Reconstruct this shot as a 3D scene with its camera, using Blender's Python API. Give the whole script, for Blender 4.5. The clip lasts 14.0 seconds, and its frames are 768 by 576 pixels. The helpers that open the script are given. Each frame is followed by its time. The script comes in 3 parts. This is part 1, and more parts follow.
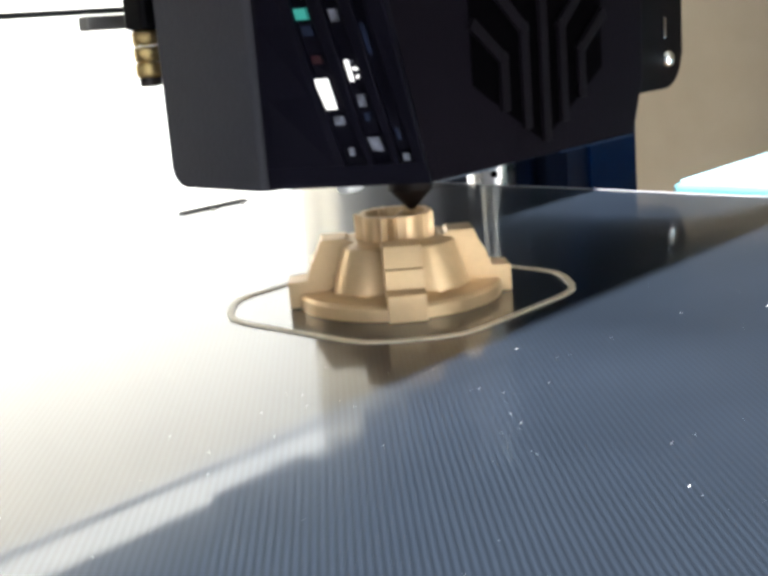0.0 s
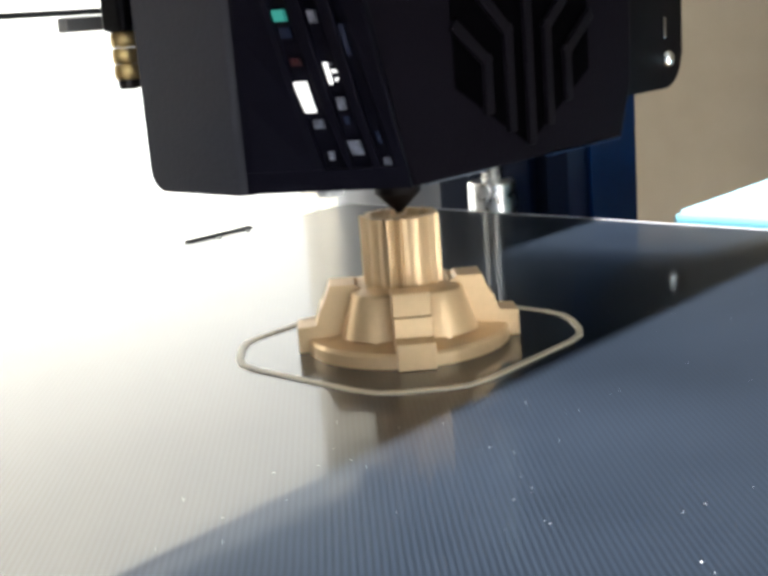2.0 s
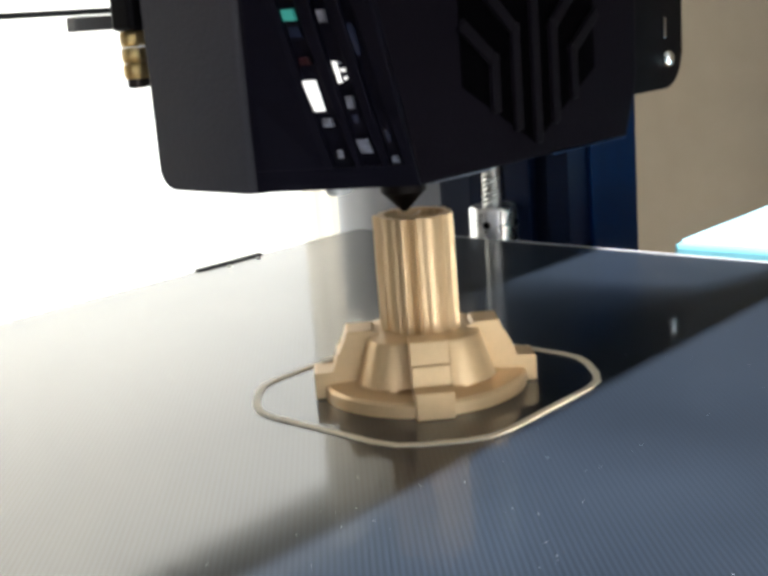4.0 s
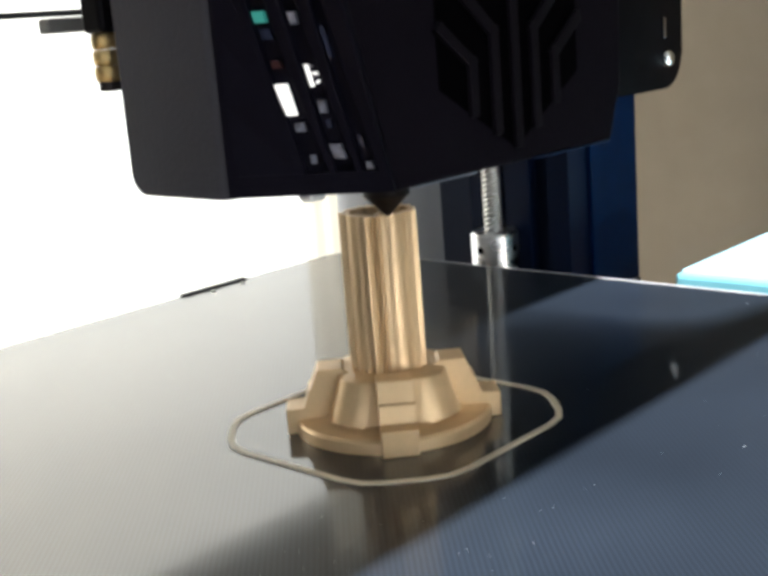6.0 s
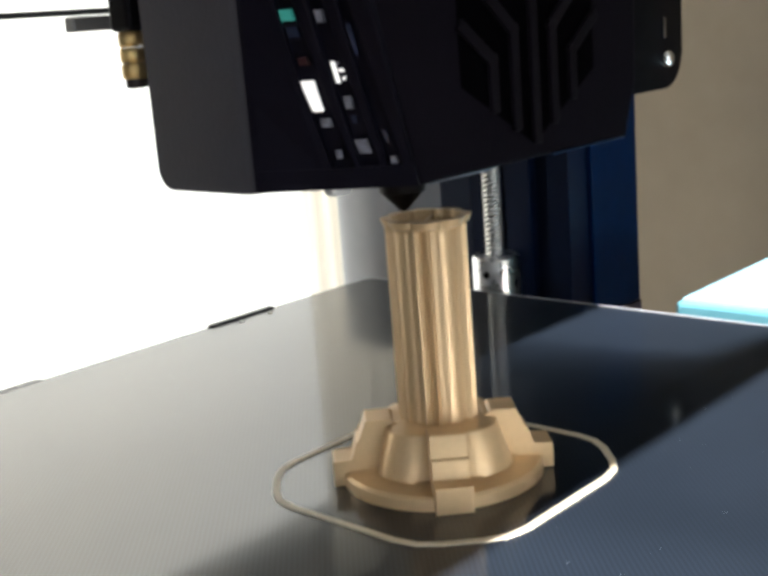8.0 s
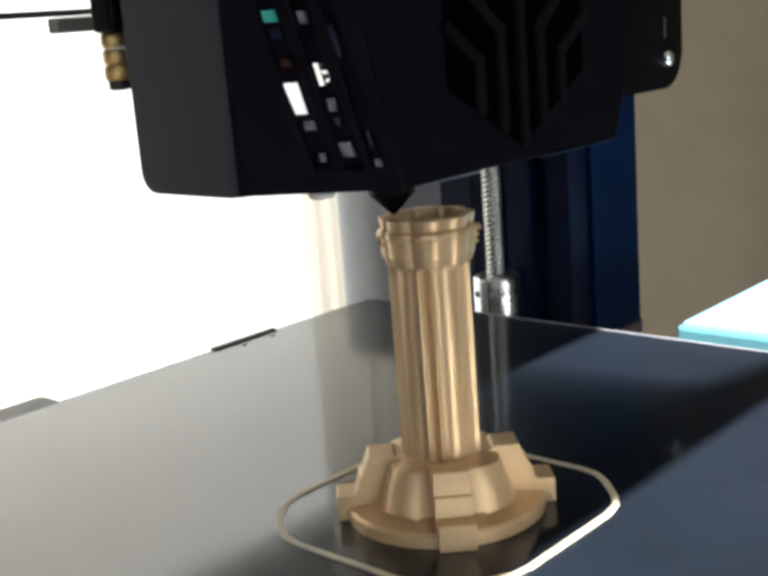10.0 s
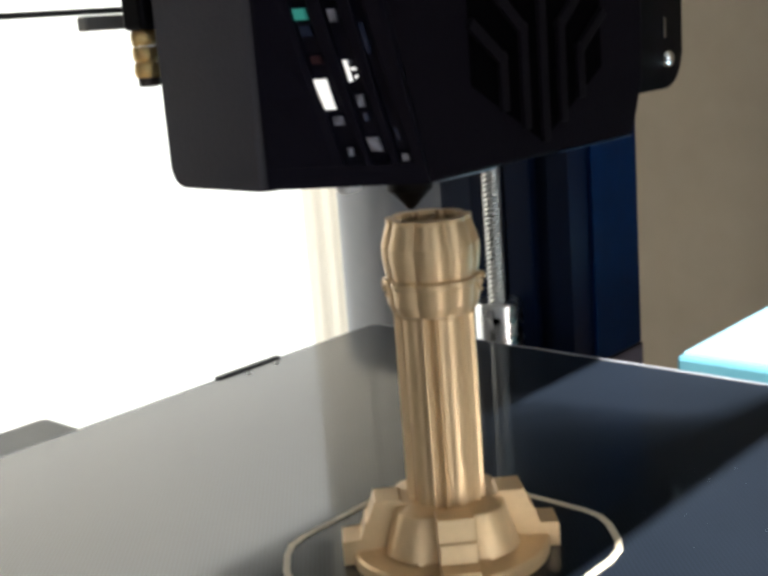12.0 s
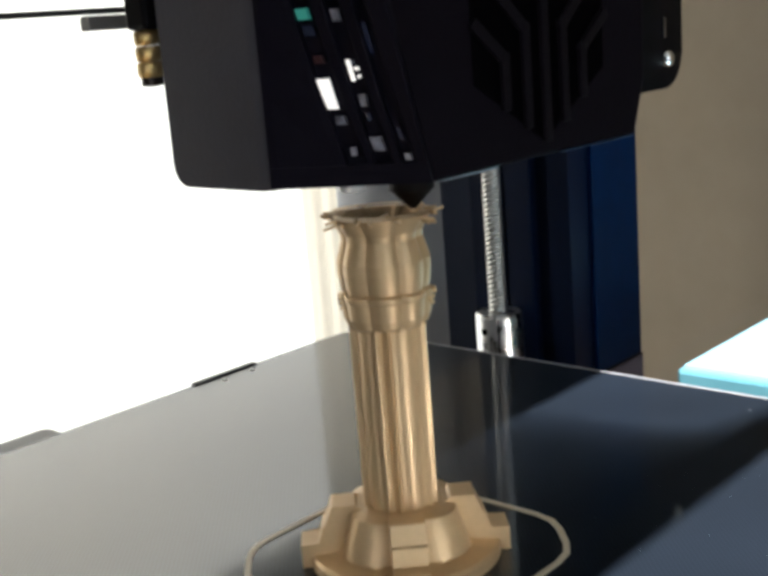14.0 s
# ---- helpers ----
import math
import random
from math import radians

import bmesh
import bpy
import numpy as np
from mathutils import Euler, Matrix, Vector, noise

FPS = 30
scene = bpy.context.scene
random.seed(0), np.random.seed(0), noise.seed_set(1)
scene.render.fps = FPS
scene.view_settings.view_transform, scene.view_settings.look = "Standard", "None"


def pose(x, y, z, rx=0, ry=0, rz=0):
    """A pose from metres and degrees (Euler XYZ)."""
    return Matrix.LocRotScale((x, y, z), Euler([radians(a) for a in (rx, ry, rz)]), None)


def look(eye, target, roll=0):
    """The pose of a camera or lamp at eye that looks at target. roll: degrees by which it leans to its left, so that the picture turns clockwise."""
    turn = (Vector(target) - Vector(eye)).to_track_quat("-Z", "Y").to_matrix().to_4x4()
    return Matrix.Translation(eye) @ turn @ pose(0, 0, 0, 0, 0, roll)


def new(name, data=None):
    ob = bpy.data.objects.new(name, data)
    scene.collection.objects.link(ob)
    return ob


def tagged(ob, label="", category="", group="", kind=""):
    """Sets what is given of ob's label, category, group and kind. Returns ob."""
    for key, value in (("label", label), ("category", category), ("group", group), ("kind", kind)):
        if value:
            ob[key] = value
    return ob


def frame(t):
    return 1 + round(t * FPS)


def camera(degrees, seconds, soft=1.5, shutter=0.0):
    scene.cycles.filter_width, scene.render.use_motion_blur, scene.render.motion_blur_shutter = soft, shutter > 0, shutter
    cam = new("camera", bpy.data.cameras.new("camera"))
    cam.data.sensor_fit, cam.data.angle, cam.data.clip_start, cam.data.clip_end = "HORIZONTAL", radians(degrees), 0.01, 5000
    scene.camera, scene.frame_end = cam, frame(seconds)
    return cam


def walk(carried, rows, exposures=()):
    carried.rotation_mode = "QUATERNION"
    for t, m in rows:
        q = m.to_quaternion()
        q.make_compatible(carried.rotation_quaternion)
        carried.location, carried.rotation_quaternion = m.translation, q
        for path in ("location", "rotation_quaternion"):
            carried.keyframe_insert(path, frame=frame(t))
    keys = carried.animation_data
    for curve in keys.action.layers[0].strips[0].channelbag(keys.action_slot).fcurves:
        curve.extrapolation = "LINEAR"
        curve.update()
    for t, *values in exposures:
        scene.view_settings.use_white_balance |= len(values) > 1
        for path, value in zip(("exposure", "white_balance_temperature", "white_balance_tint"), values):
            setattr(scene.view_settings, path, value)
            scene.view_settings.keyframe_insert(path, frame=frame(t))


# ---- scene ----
cam = camera(36.88, 14.0, soft=4.0)

# ---- how the printer moves, in millimetres: rise of the gantry, left side of the head, shift of the bed ----
BASE = 61.57
TIMES = (0, .5, 1, 1.5, 2, 2.5, 3, 5.5, 6, 6.5, 7, 7.5, 10, 10.5, 11, 11.5, 12, 12.5, 13, 13.5, 14)
RISE = (0, 2.59, 5.05, 7.62, 10.29, 12.96, 15.55, 28.18, 30.93, 33.31, 35.92, 38.56, 49.47, 52.21, 55.04, 57.27, 60.36, 61.89, 62.8, 63.71, 65.06)
HEAD = (119.83, 118.94, 110.81, 113.26, 115.41, 120.42, 121.01, 110.48, 111.59, 116.79, 109.39, 117.37, 113.48, 120.4, 106.89, 110.79, 119.59, 107.53, 107.92, 109.8, 120.19)
BED = (0, -6.14, -1.75, 5.62, -1.54, .57, -6.6, 1.42, 5, 5.82, 1.88, -8.96, -9.32, 6.96, -1.11, -10.08, -9.86, -4.07, -7.9, 5.56, 4.54)
NOZZLE = 42.0                       # the nozzle's tip lies this far below the camera


def rise(t):
    return float(np.interp(t, TIMES, RISE))


walk(cam, [(t, pose(0, 0, (BASE + h) / 1000, 90 - 13.08, 4.424, -48.2)) for t, h in zip(TIMES, RISE)],
     exposures=[(0, 3.66), (3, 3.38), (6.5, 3.1), (10, 2.82), (14, 2.78)])

# ---- light ----
world = bpy.data.worlds.new("world")
scene.world = world
world.use_nodes = True
sky = world.node_tree.nodes.new("ShaderNodeTexSky")
sky.sky_type, sky.sun_disc = "NISHITA", False
sky.sun_elevation, sky.sun_rotation = radians(32.4), radians(190)
world.node_tree.links.new(sky.outputs[0], world.node_tree.nodes["Background"].inputs[0])
world.node_tree.nodes["Background"].inputs[1].default_value = 0.0089
sun = new("sun", bpy.data.lights.new("sun", "SUN"))
sun.data.energy, sun.data.angle, sun.data.color = 5.0, radians(0.06), (1.0, 0.98, 0.95)
sun.matrix_world = look((-0.25, -2.13, 1.35), (0.125, 0.0, 0.0))
BACK_GLOW = 0.275                    # blue fill from an added glowing surface behind the camera
SIDE_GLOW = 1.05                   # side fill glowing behind the added small window


# ---- materials ----
def material(name, color, rough=0.5, metal=0.0, spec=0.5, var=0.15, scale=60, bump=0.0, bump_scale=400, coat=0.0, tint=None):
    """A surface with stains at one scale and grain at a finer one, in object space."""
    m = bpy.data.materials.new(name)
    m.use_nodes = True
    nt = m.node_tree
    b = nt.nodes["Principled BSDF"]
    co = nt.nodes.new("ShaderNodeTexCoord")
    n1, n2 = nt.nodes.new("ShaderNodeTexNoise"), nt.nodes.new("ShaderNodeTexNoise")
    n1.inputs["Scale"].default_value, n2.inputs["Scale"].default_value = scale, scale * 9
    n1.inputs["Detail"].default_value = 4
    mixn = nt.nodes.new("ShaderNodeMath")
    mixn.operation = "MULTIPLY_ADD"
    mixn.inputs[1].default_value = 0.35
    ramp = nt.nodes.new("ShaderNodeValToRGB")
    c = Vector(color)
    t = Vector(tint) if tint else c
    ramp.color_ramp.elements[0].position, ramp.color_ramp.elements[1].position = 0.35, 0.95
    ramp.color_ramp.elements[0].color = (*(c * (1 - var)), 1)
    ramp.color_ramp.elements[1].color = (*(t * (1 + var)), 1)
    for n in (n1, n2):
        nt.links.new(co.outputs["Object"], n.inputs["Vector"])
    nt.links.new(n2.outputs["Fac"], mixn.inputs[0])
    nt.links.new(n1.outputs["Fac"], mixn.inputs[2])
    nt.links.new(mixn.outputs[0], ramp.inputs[0])
    nt.links.new(ramp.outputs[0], b.inputs["Base Color"])
    rr = nt.nodes.new("ShaderNodeMapRange")
    rr.inputs["To Min"].default_value, rr.inputs["To Max"].default_value = max(0.02, rough * 0.8), min(1, rough * 1.2)
    nt.links.new(n1.outputs["Fac"], rr.inputs["Value"])
    nt.links.new(rr.outputs[0], b.inputs["Roughness"])
    b.inputs["Metallic"].default_value = metal
    b.inputs["Specular IOR Level"].default_value = spec
    b.inputs["Coat Weight"].default_value = coat
    if bump:
        n3 = nt.nodes.new("ShaderNodeTexNoise")
        n3.inputs["Scale"].default_value = bump_scale
        nt.links.new(co.outputs["Object"], n3.inputs["Vector"])
        bp = nt.nodes.new("ShaderNodeBump")
        bp.inputs["Strength"].default_value, bp.inputs["Distance"].default_value = bump, 0.0004
        nt.links.new(n3.outputs["Fac"], bp.inputs["Height"])
        nt.links.new(bp.outputs[0], b.inputs["Normal"])
    return m


def glow(name, color, strength):
    m = bpy.data.materials.new(name)
    m.use_nodes = True
    b = m.node_tree.nodes["Principled BSDF"]
    b.inputs["Base Color"].default_value = (*color, 1)
    b.inputs["Emission Color"].default_value = (*color, 1)
    b.inputs["Emission Strength"].default_value = strength
    return m


def daylight(name, color, low, high):
    """A hazy outdoor view: dimmer towards the ground, brighter up the sky."""
    m = glow(name, color, low)
    nt = m.node_tree
    geo, sep, ramp = nt.nodes.new("ShaderNodeNewGeometry"), nt.nodes.new("ShaderNodeSeparateXYZ"), nt.nodes.new("ShaderNodeMapRange")
    ramp.interpolation_type = "SMOOTHSTEP"
    for k, v in (("From Min", 0.55), ("From Max", 1.2), ("To Min", low), ("To Max", high)):
        ramp.inputs[k].default_value = v
    nt.links.new(geo.outputs["Position"], sep.inputs[0])
    nt.links.new(sep.outputs["Z"], ramp.inputs["Value"])
    nt.links.new(ramp.outputs[0], nt.nodes["Principled BSDF"].inputs["Emission Strength"])
    return m


def sheet_material():
    """The print sheet: dark slate with a woven relief of fine lines and dust."""
    m = bpy.data.materials.new("textured print sheet")
    m.use_nodes = True
    nt = m.node_tree
    N, L = nt.nodes.new, nt.links.new
    b = nt.nodes["Principled BSDF"]
    co = N("ShaderNodeTexCoord")
    rot = N("ShaderNodeMapping")
    rot.inputs["Rotation"].default_value = (0, 0, radians(45))
    L(co.outputs["Object"], rot.inputs[0])
    waves = []
    for axis, sc in (("X", 285.6), ("Y", 410.0)):
        w = N("ShaderNodeTexWave")
        w.bands_direction = axis
        w.inputs["Scale"].default_value, w.inputs["Distortion"].default_value = sc, 0.5
        w.inputs["Detail"].default_value, w.inputs["Detail Scale"].default_value = 1.0, 0.6
        L(rot.outputs[0], w.inputs["Vector"])
        waves.append(w)
    add = N("ShaderNodeMath")
    add.operation = "MULTIPLY_ADD"
    add.inputs[1].default_value = 0.2
    L(waves[1].outputs["Fac"], add.inputs[0])
    L(waves[0].outputs["Fac"], add.inputs[2])
    blot = N("ShaderNodeTexNoise")
    blot.inputs["Scale"].default_value, blot.inputs["Detail"].default_value = 14, 5
    L(co.outputs["Object"], blot.inputs["Vector"])
    ramp = N("ShaderNodeValToRGB")
    ramp.color_ramp.elements[0].position, ramp.color_ramp.elements[1].position = 0.25, 1.2
    ramp.color_ramp.elements[0].color, ramp.color_ramp.elements[1].color = (0.0090, 0.0124, 0.0184, 1), (0.0150, 0.0208, 0.0308, 1)
    L(add.outputs[0], ramp.inputs[0])
    stain = N("ShaderNodeMix")
    stain.data_type, stain.blend_type = "RGBA", "MULTIPLY"
    stain.inputs[0].default_value = 0.7
    sr = N("ShaderNodeValToRGB")
    sr.color_ramp.elements[0].position, sr.color_ramp.elements[1].position = 0.3, 0.7
    sr.color_ramp.elements[0].color, sr.color_ramp.elements[1].color = (0.55, 0.55, 0.55, 1), (1, 1, 1, 1)
    L(blot.outputs["Fac"], sr.inputs[0])
    L(ramp.outputs[0], stain.inputs[6])
    L(sr.outputs[0], stain.inputs[7])
    L(stain.outputs[2], b.inputs["Base Color"])
    rr = N("ShaderNodeMapRange")
    rr.inputs["To Min"].default_value, rr.inputs["To Max"].default_value = 0.26, 0.36
    L(blot.outputs["Fac"], rr.inputs["Value"])
    L(rr.outputs[0], b.inputs["Roughness"])
    b.inputs["IOR"].default_value = 1.5
    b.inputs["Specular IOR Level"].default_value = 0.06
    b.inputs["Coat Weight"].default_value = 0.80
    film_haze = N("ShaderNodeMapRange")
    for k, v in (("From Min", 0.3), ("From Max", 0.7), ("To Min", 0.045), ("To Max", 0.105)):
        film_haze.inputs[k].default_value = v
    L(blot.outputs["Fac"], film_haze.inputs["Value"])
    L(film_haze.outputs[0], b.inputs["Coat Roughness"])
    bp = N("ShaderNodeBump")
    bp.inputs["Strength"].default_value, bp.inputs["Distance"].default_value = 0.02, 0.0001
    L(add.outputs[0], bp.inputs["Height"])
    L(bp.outputs[0], b.inputs["Normal"])
    return m


def curtain_material():
    m = bpy.data.materials.new("sheer cream cloth")
    m.use_nodes = True
    nt = m.node_tree
    tr, df, mx = nt.nodes.new("ShaderNodeBsdfTranslucent"), nt.nodes.new("ShaderNodeBsdfDiffuse"), nt.nodes.new("ShaderNodeMixShader")
    no, ra = nt.nodes.new("ShaderNodeTexNoise"), nt.nodes.new("ShaderNodeValToRGB")
    no.inputs["Scale"].default_value = 14
    ra.color_ramp.elements[0].color, ra.color_ramp.elements[1].color = (0.72, 0.67, 0.58, 1), (0.84, 0.80, 0.73, 1)
    nt.links.new(no.outputs["Fac"], ra.inputs[0])
    for n in (tr, df):
        nt.links.new(ra.outputs[0], n.inputs[0])
    mx.inputs[0].default_value = 0.22
    nt.links.new(tr.outputs[0], mx.inputs[1])
    nt.links.new(df.outputs[0], mx.inputs[2])
    nt.links.new(mx.outputs[0], nt.nodes["Material Output"].inputs["Surface"])
    return m


def filament_material():
    """Silky gold filament with fine layer lines."""
    m = material("silk gold filament", (0.68, 0.475, 0.262), rough=0.38, spec=0.6, var=0.10, scale=90)
    nt = m.node_tree
    N, L = nt.nodes.new, nt.links.new
    b = nt.nodes["Principled BSDF"]
    geo = N("ShaderNodeNewGeometry")
    w = N("ShaderNodeTexWave")
    w.bands_direction = "Z"
    w.inputs["Scale"].default_value, w.inputs["Distortion"].default_value = 900, 0.4
    L(geo.outputs["Position"], w.inputs["Vector"])
    bp = N("ShaderNodeBump")
    bp.inputs["Strength"].default_value, bp.inputs["Distance"].default_value = 0.18, 0.0001
    L(w.outputs["Fac"], bp.inputs["Height"])
    L(bp.outputs[0], b.inputs["Normal"])
    b.inputs["Metallic"].default_value = 0.38
    return m


M_SHEET, M_GOLD = sheet_material(), filament_material()
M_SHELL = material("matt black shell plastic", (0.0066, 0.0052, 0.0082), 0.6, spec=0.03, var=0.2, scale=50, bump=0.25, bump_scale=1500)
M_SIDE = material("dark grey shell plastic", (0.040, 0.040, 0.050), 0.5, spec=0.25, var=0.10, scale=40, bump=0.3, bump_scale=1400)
M_SATIN = material("satin black plastic", (0.0045, 0.004, 0.0085), 0.5, spec=0.06, var=0.2)
M_RECESS_SHADE = material("near-black recess shade", (0.0012, 0.001, 0.0014), 0.8, spec=0.01, var=0.2)
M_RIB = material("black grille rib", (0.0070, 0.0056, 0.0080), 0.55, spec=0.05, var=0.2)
M_BRASS = material("worn brass", (0.60, 0.44, 0.20), 0.48, metal=1.0, var=0.35, scale=300)
M_DARKMETAL = material("dark hot end", (0.035, 0.026, 0.024), 0.4, metal=0.6, var=0.3, scale=200)
M_HOT = material("sooty brown metal", (0.008, 0.005, 0.004), 0.6, spec=0.15, var=0.3, scale=300)
M_ALU = material("brushed aluminium", (0.72, 0.73, 0.75), 0.28, metal=1.0, var=0.12, scale=160, bump=0.15, bump_scale=900)
M_STEEL = material("bright steel", (0.58, 0.58, 0.57), 0.36, metal=1.0, var=0.12, scale=200)
M_CHROME = material("chrome", (0.85, 0.85, 0.87), 0.08, metal=1.0, var=0.05)
M_BAR = material("grey steel bar", (0.20, 0.195, 0.19), 0.5, metal=0.3, var=0.15, scale=100)
M_POST = material("navy black anodised aluminium", (0.0012, 0.005, 0.019), 0.38, metal=0.0, spec=0.12, var=0.2, scale=30)
M_PLATE = material("black painted steel", (0.003, 0.0026, 0.0034), 0.5, spec=0.05, var=0.2)
M_BEAM = material("dark anodised beam", (0.05, 0.05, 0.055), 0.5, metal=0.0, var=0.12, scale=40)
M_BELT = material("black rubber belt", (0.02, 0.02, 0.02), 0.7, var=0.2, scale=200)
M_BEDEDGE = material("pale bed rim", (0.62, 0.63, 0.65), 0.35, var=0.15, scale=120)
M_DUST = material("pale grey dust", (0.36, 0.37, 0.39), 0.8)
M_RIM = material("bare metal plate edge", (0.30, 0.31, 0.33), 0.4, var=0.2, scale=60)
M_CLIP = material("dark grey sheet tab", (0.045, 0.045, 0.047), 0.5, var=0.2, scale=150)
M_BASE = material("grey base plastic", (0.17, 0.17, 0.175), 0.55, var=0.12, scale=30)
M_WALL = material("tan plaster", (0.305, 0.252, 0.194), 0.9, spec=0.2, var=0.16, scale=3.5, bump=0.3, bump_scale=120, tint=(0.285, 0.24, 0.19))
M_WEST = material("slate wall paint", (0.085, 0.085, 0.10), 0.9, spec=0.2, var=0.12, scale=3)
M_CREAM = material("cream plaster", (0.74, 0.66, 0.56), 0.9, spec=0.2, var=0.12, scale=6, bump=0.2, bump_scale=120)
M_CEIL = material("white ceiling paint", (0.78, 0.77, 0.75), 0.9, spec=0.2, var=0.05, scale=2)
M_FLOOR = material("brown floorboards", (0.20, 0.13, 0.08), 0.5, var=0.25, scale=8)
M_TABLE = material("pale wood table", (0.42, 0.31, 0.20), 0.45, var=0.2, scale=12)
M_ENDPANEL = material("slate lacquer paled for light", (0.20, 0.21, 0.235), 0.4, var=0.12, scale=9)
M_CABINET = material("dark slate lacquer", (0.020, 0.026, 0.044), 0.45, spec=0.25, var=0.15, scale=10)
M_NAVY = material("dark navy lacquer", (0.010, 0.012, 0.020), 0.5, spec=0.25, var=0.15, scale=10)
M_EDGE_GLINT = material("blue edge highlight", (0.012, 0.035, 0.09), 0.4, spec=0.3, var=0.2)
M_FRAME = material("white window frame", (0.75, 0.75, 0.73), 0.4, var=0.06, scale=10)
M_HOUSING = material("pale blue display housing", (0.10, 0.27, 0.33), 0.35, var=0.08, scale=30)
M_SCREEN = glow("lit display", (0.055, 0.105, 0.125), 1.9)
M_DAY = daylight("overcast daylight", (0.98, 1.0, 0.96), 0.198, 0.62)
M_DAY2 = glow("side fill glow", (0.93, 0.97, 1.0), SIDE_GLOW)
M_DAY3 = glow("blue fill glow", (0.80, 0.91, 1.0), BACK_GLOW)
# no lamps: glow and pale colour imitate bright spots in the corner slots
M_GLINT = glow("white inset glowing as a highlight", (1.0, 0.98, 0.95), 0.10)
M_GLINT_TEAL = glow("teal inset glowing as a highlight", (0.03, 0.26, 0.22), 0.05)
M_INSET_RED = material("dark red inset", (0.03, 0.003, 0.006), 0.4)
M_PALE = material("pale grey highlight inset", (0.14, 0.145, 0.18), 0.35, var=0.8, scale=700)
M_BLUEPART = material("slate blue film", (0.018, 0.024, 0.05), 0.25, var=0.3, scale=200)
M_DUCT = material("smoky clear plastic", (0.16, 0.19, 0.24), 0.3, spec=0.4, var=0.15, scale=120)
M_POSTFACE = material("blue reflected light on post", (0.0010, 0.0110, 0.044), 0.4, spec=0.05, var=0.45, scale=14)


# ---- mesh helpers, in millimetres ----
def part(name, bm, mat, parent=None, label="", smooth=None):
    bmesh.ops.recalc_face_normals(bm, faces=bm.faces[:])
    bmesh.ops.scale(bm, vec=(0.001,) * 3, verts=bm.verts[:])
    me = bpy.data.meshes.new(name)
    bm.to_mesh(me)
    bm.free()
    me.materials.append(mat)
    if smooth:
        me.shade_smooth()
        me.set_sharp_from_angle(angle=radians(smooth))
    ob = new(name, me)
    ob.parent = parent
    if label:
        tagged(ob, label)
    return ob


def box(x0, x1, y0, y1, z0, z1, bevel=0.0, seg=2, bm=None):
    own = bm is None
    bm = bm or bmesh.new()
    made = bmesh.ops.create_cube(bm, size=1)["verts"]
    for v in made:
        v.co = Vector((x0 + (v.co.x + .5) * (x1 - x0), y0 + (v.co.y + .5) * (y1 - y0), z0 + (v.co.z + .5) * (z1 - z0)))
    if bevel:
        edges = list({e for v in made for e in v.link_edges})
        bmesh.ops.bevel(bm, geom=edges, offset=bevel, segments=seg, affect="EDGES", profile=0.5)
    return bm


def lathe(profile, n=32, cx=0, cy=0, bm=None, caps=True):
    """Turns (radius, z) pairs about an upright axis."""
    bm = bm or bmesh.new()
    loops = [[bm.verts.new((cx + r * math.cos(2 * math.pi * i / n), cy + r * math.sin(2 * math.pi * i / n), z)) for i in range(n)] for r, z in profile]
    for a, b in zip(loops, loops[1:]):
        for i in range(n):
            bm.faces.new((a[i], a[(i + 1) % n], b[(i + 1) % n], b[i]))
    if caps:
        bm.faces.new(loops[0][::-1])
        bm.faces.new(loops[-1])
    return bm


def prism(outline, z0, z1, bevel=0.0, axis="z"):
    """Extrudes a closed outline of (u, v) along z, y or x."""
    bm = bmesh.new()
    place = {"z": lambda u, v, w: (u, v, w), "y": lambda u, v, w: (u, w, v), "x": lambda u, v, w: (w, u, v)}[axis]
    a = [bm.verts.new(place(u, v, z0)) for u, v in outline]
    b = [bm.verts.new(place(u, v, z1)) for u, v in outline]
    n = len(outline)
    bm.faces.new(a[::-1])
    bm.faces.new(b)
    for i in range(n):
        bm.faces.new((a[i], a[(i + 1) % n], b[(i + 1) % n], b[i]))
    if bevel:
        bmesh.ops.bevel(bm, geom=bm.edges[:], offset=bevel, segments=2, affect="EDGES", profile=0.5)
    return bm


def thing(name, label, category, at=(0, 0, 0), group="", kind=""):
    ob = new(name)
    ob.empty_display_size = 0.01
    ob.location = Vector(at) / 1000
    return tagged(ob, label, category, group, kind)


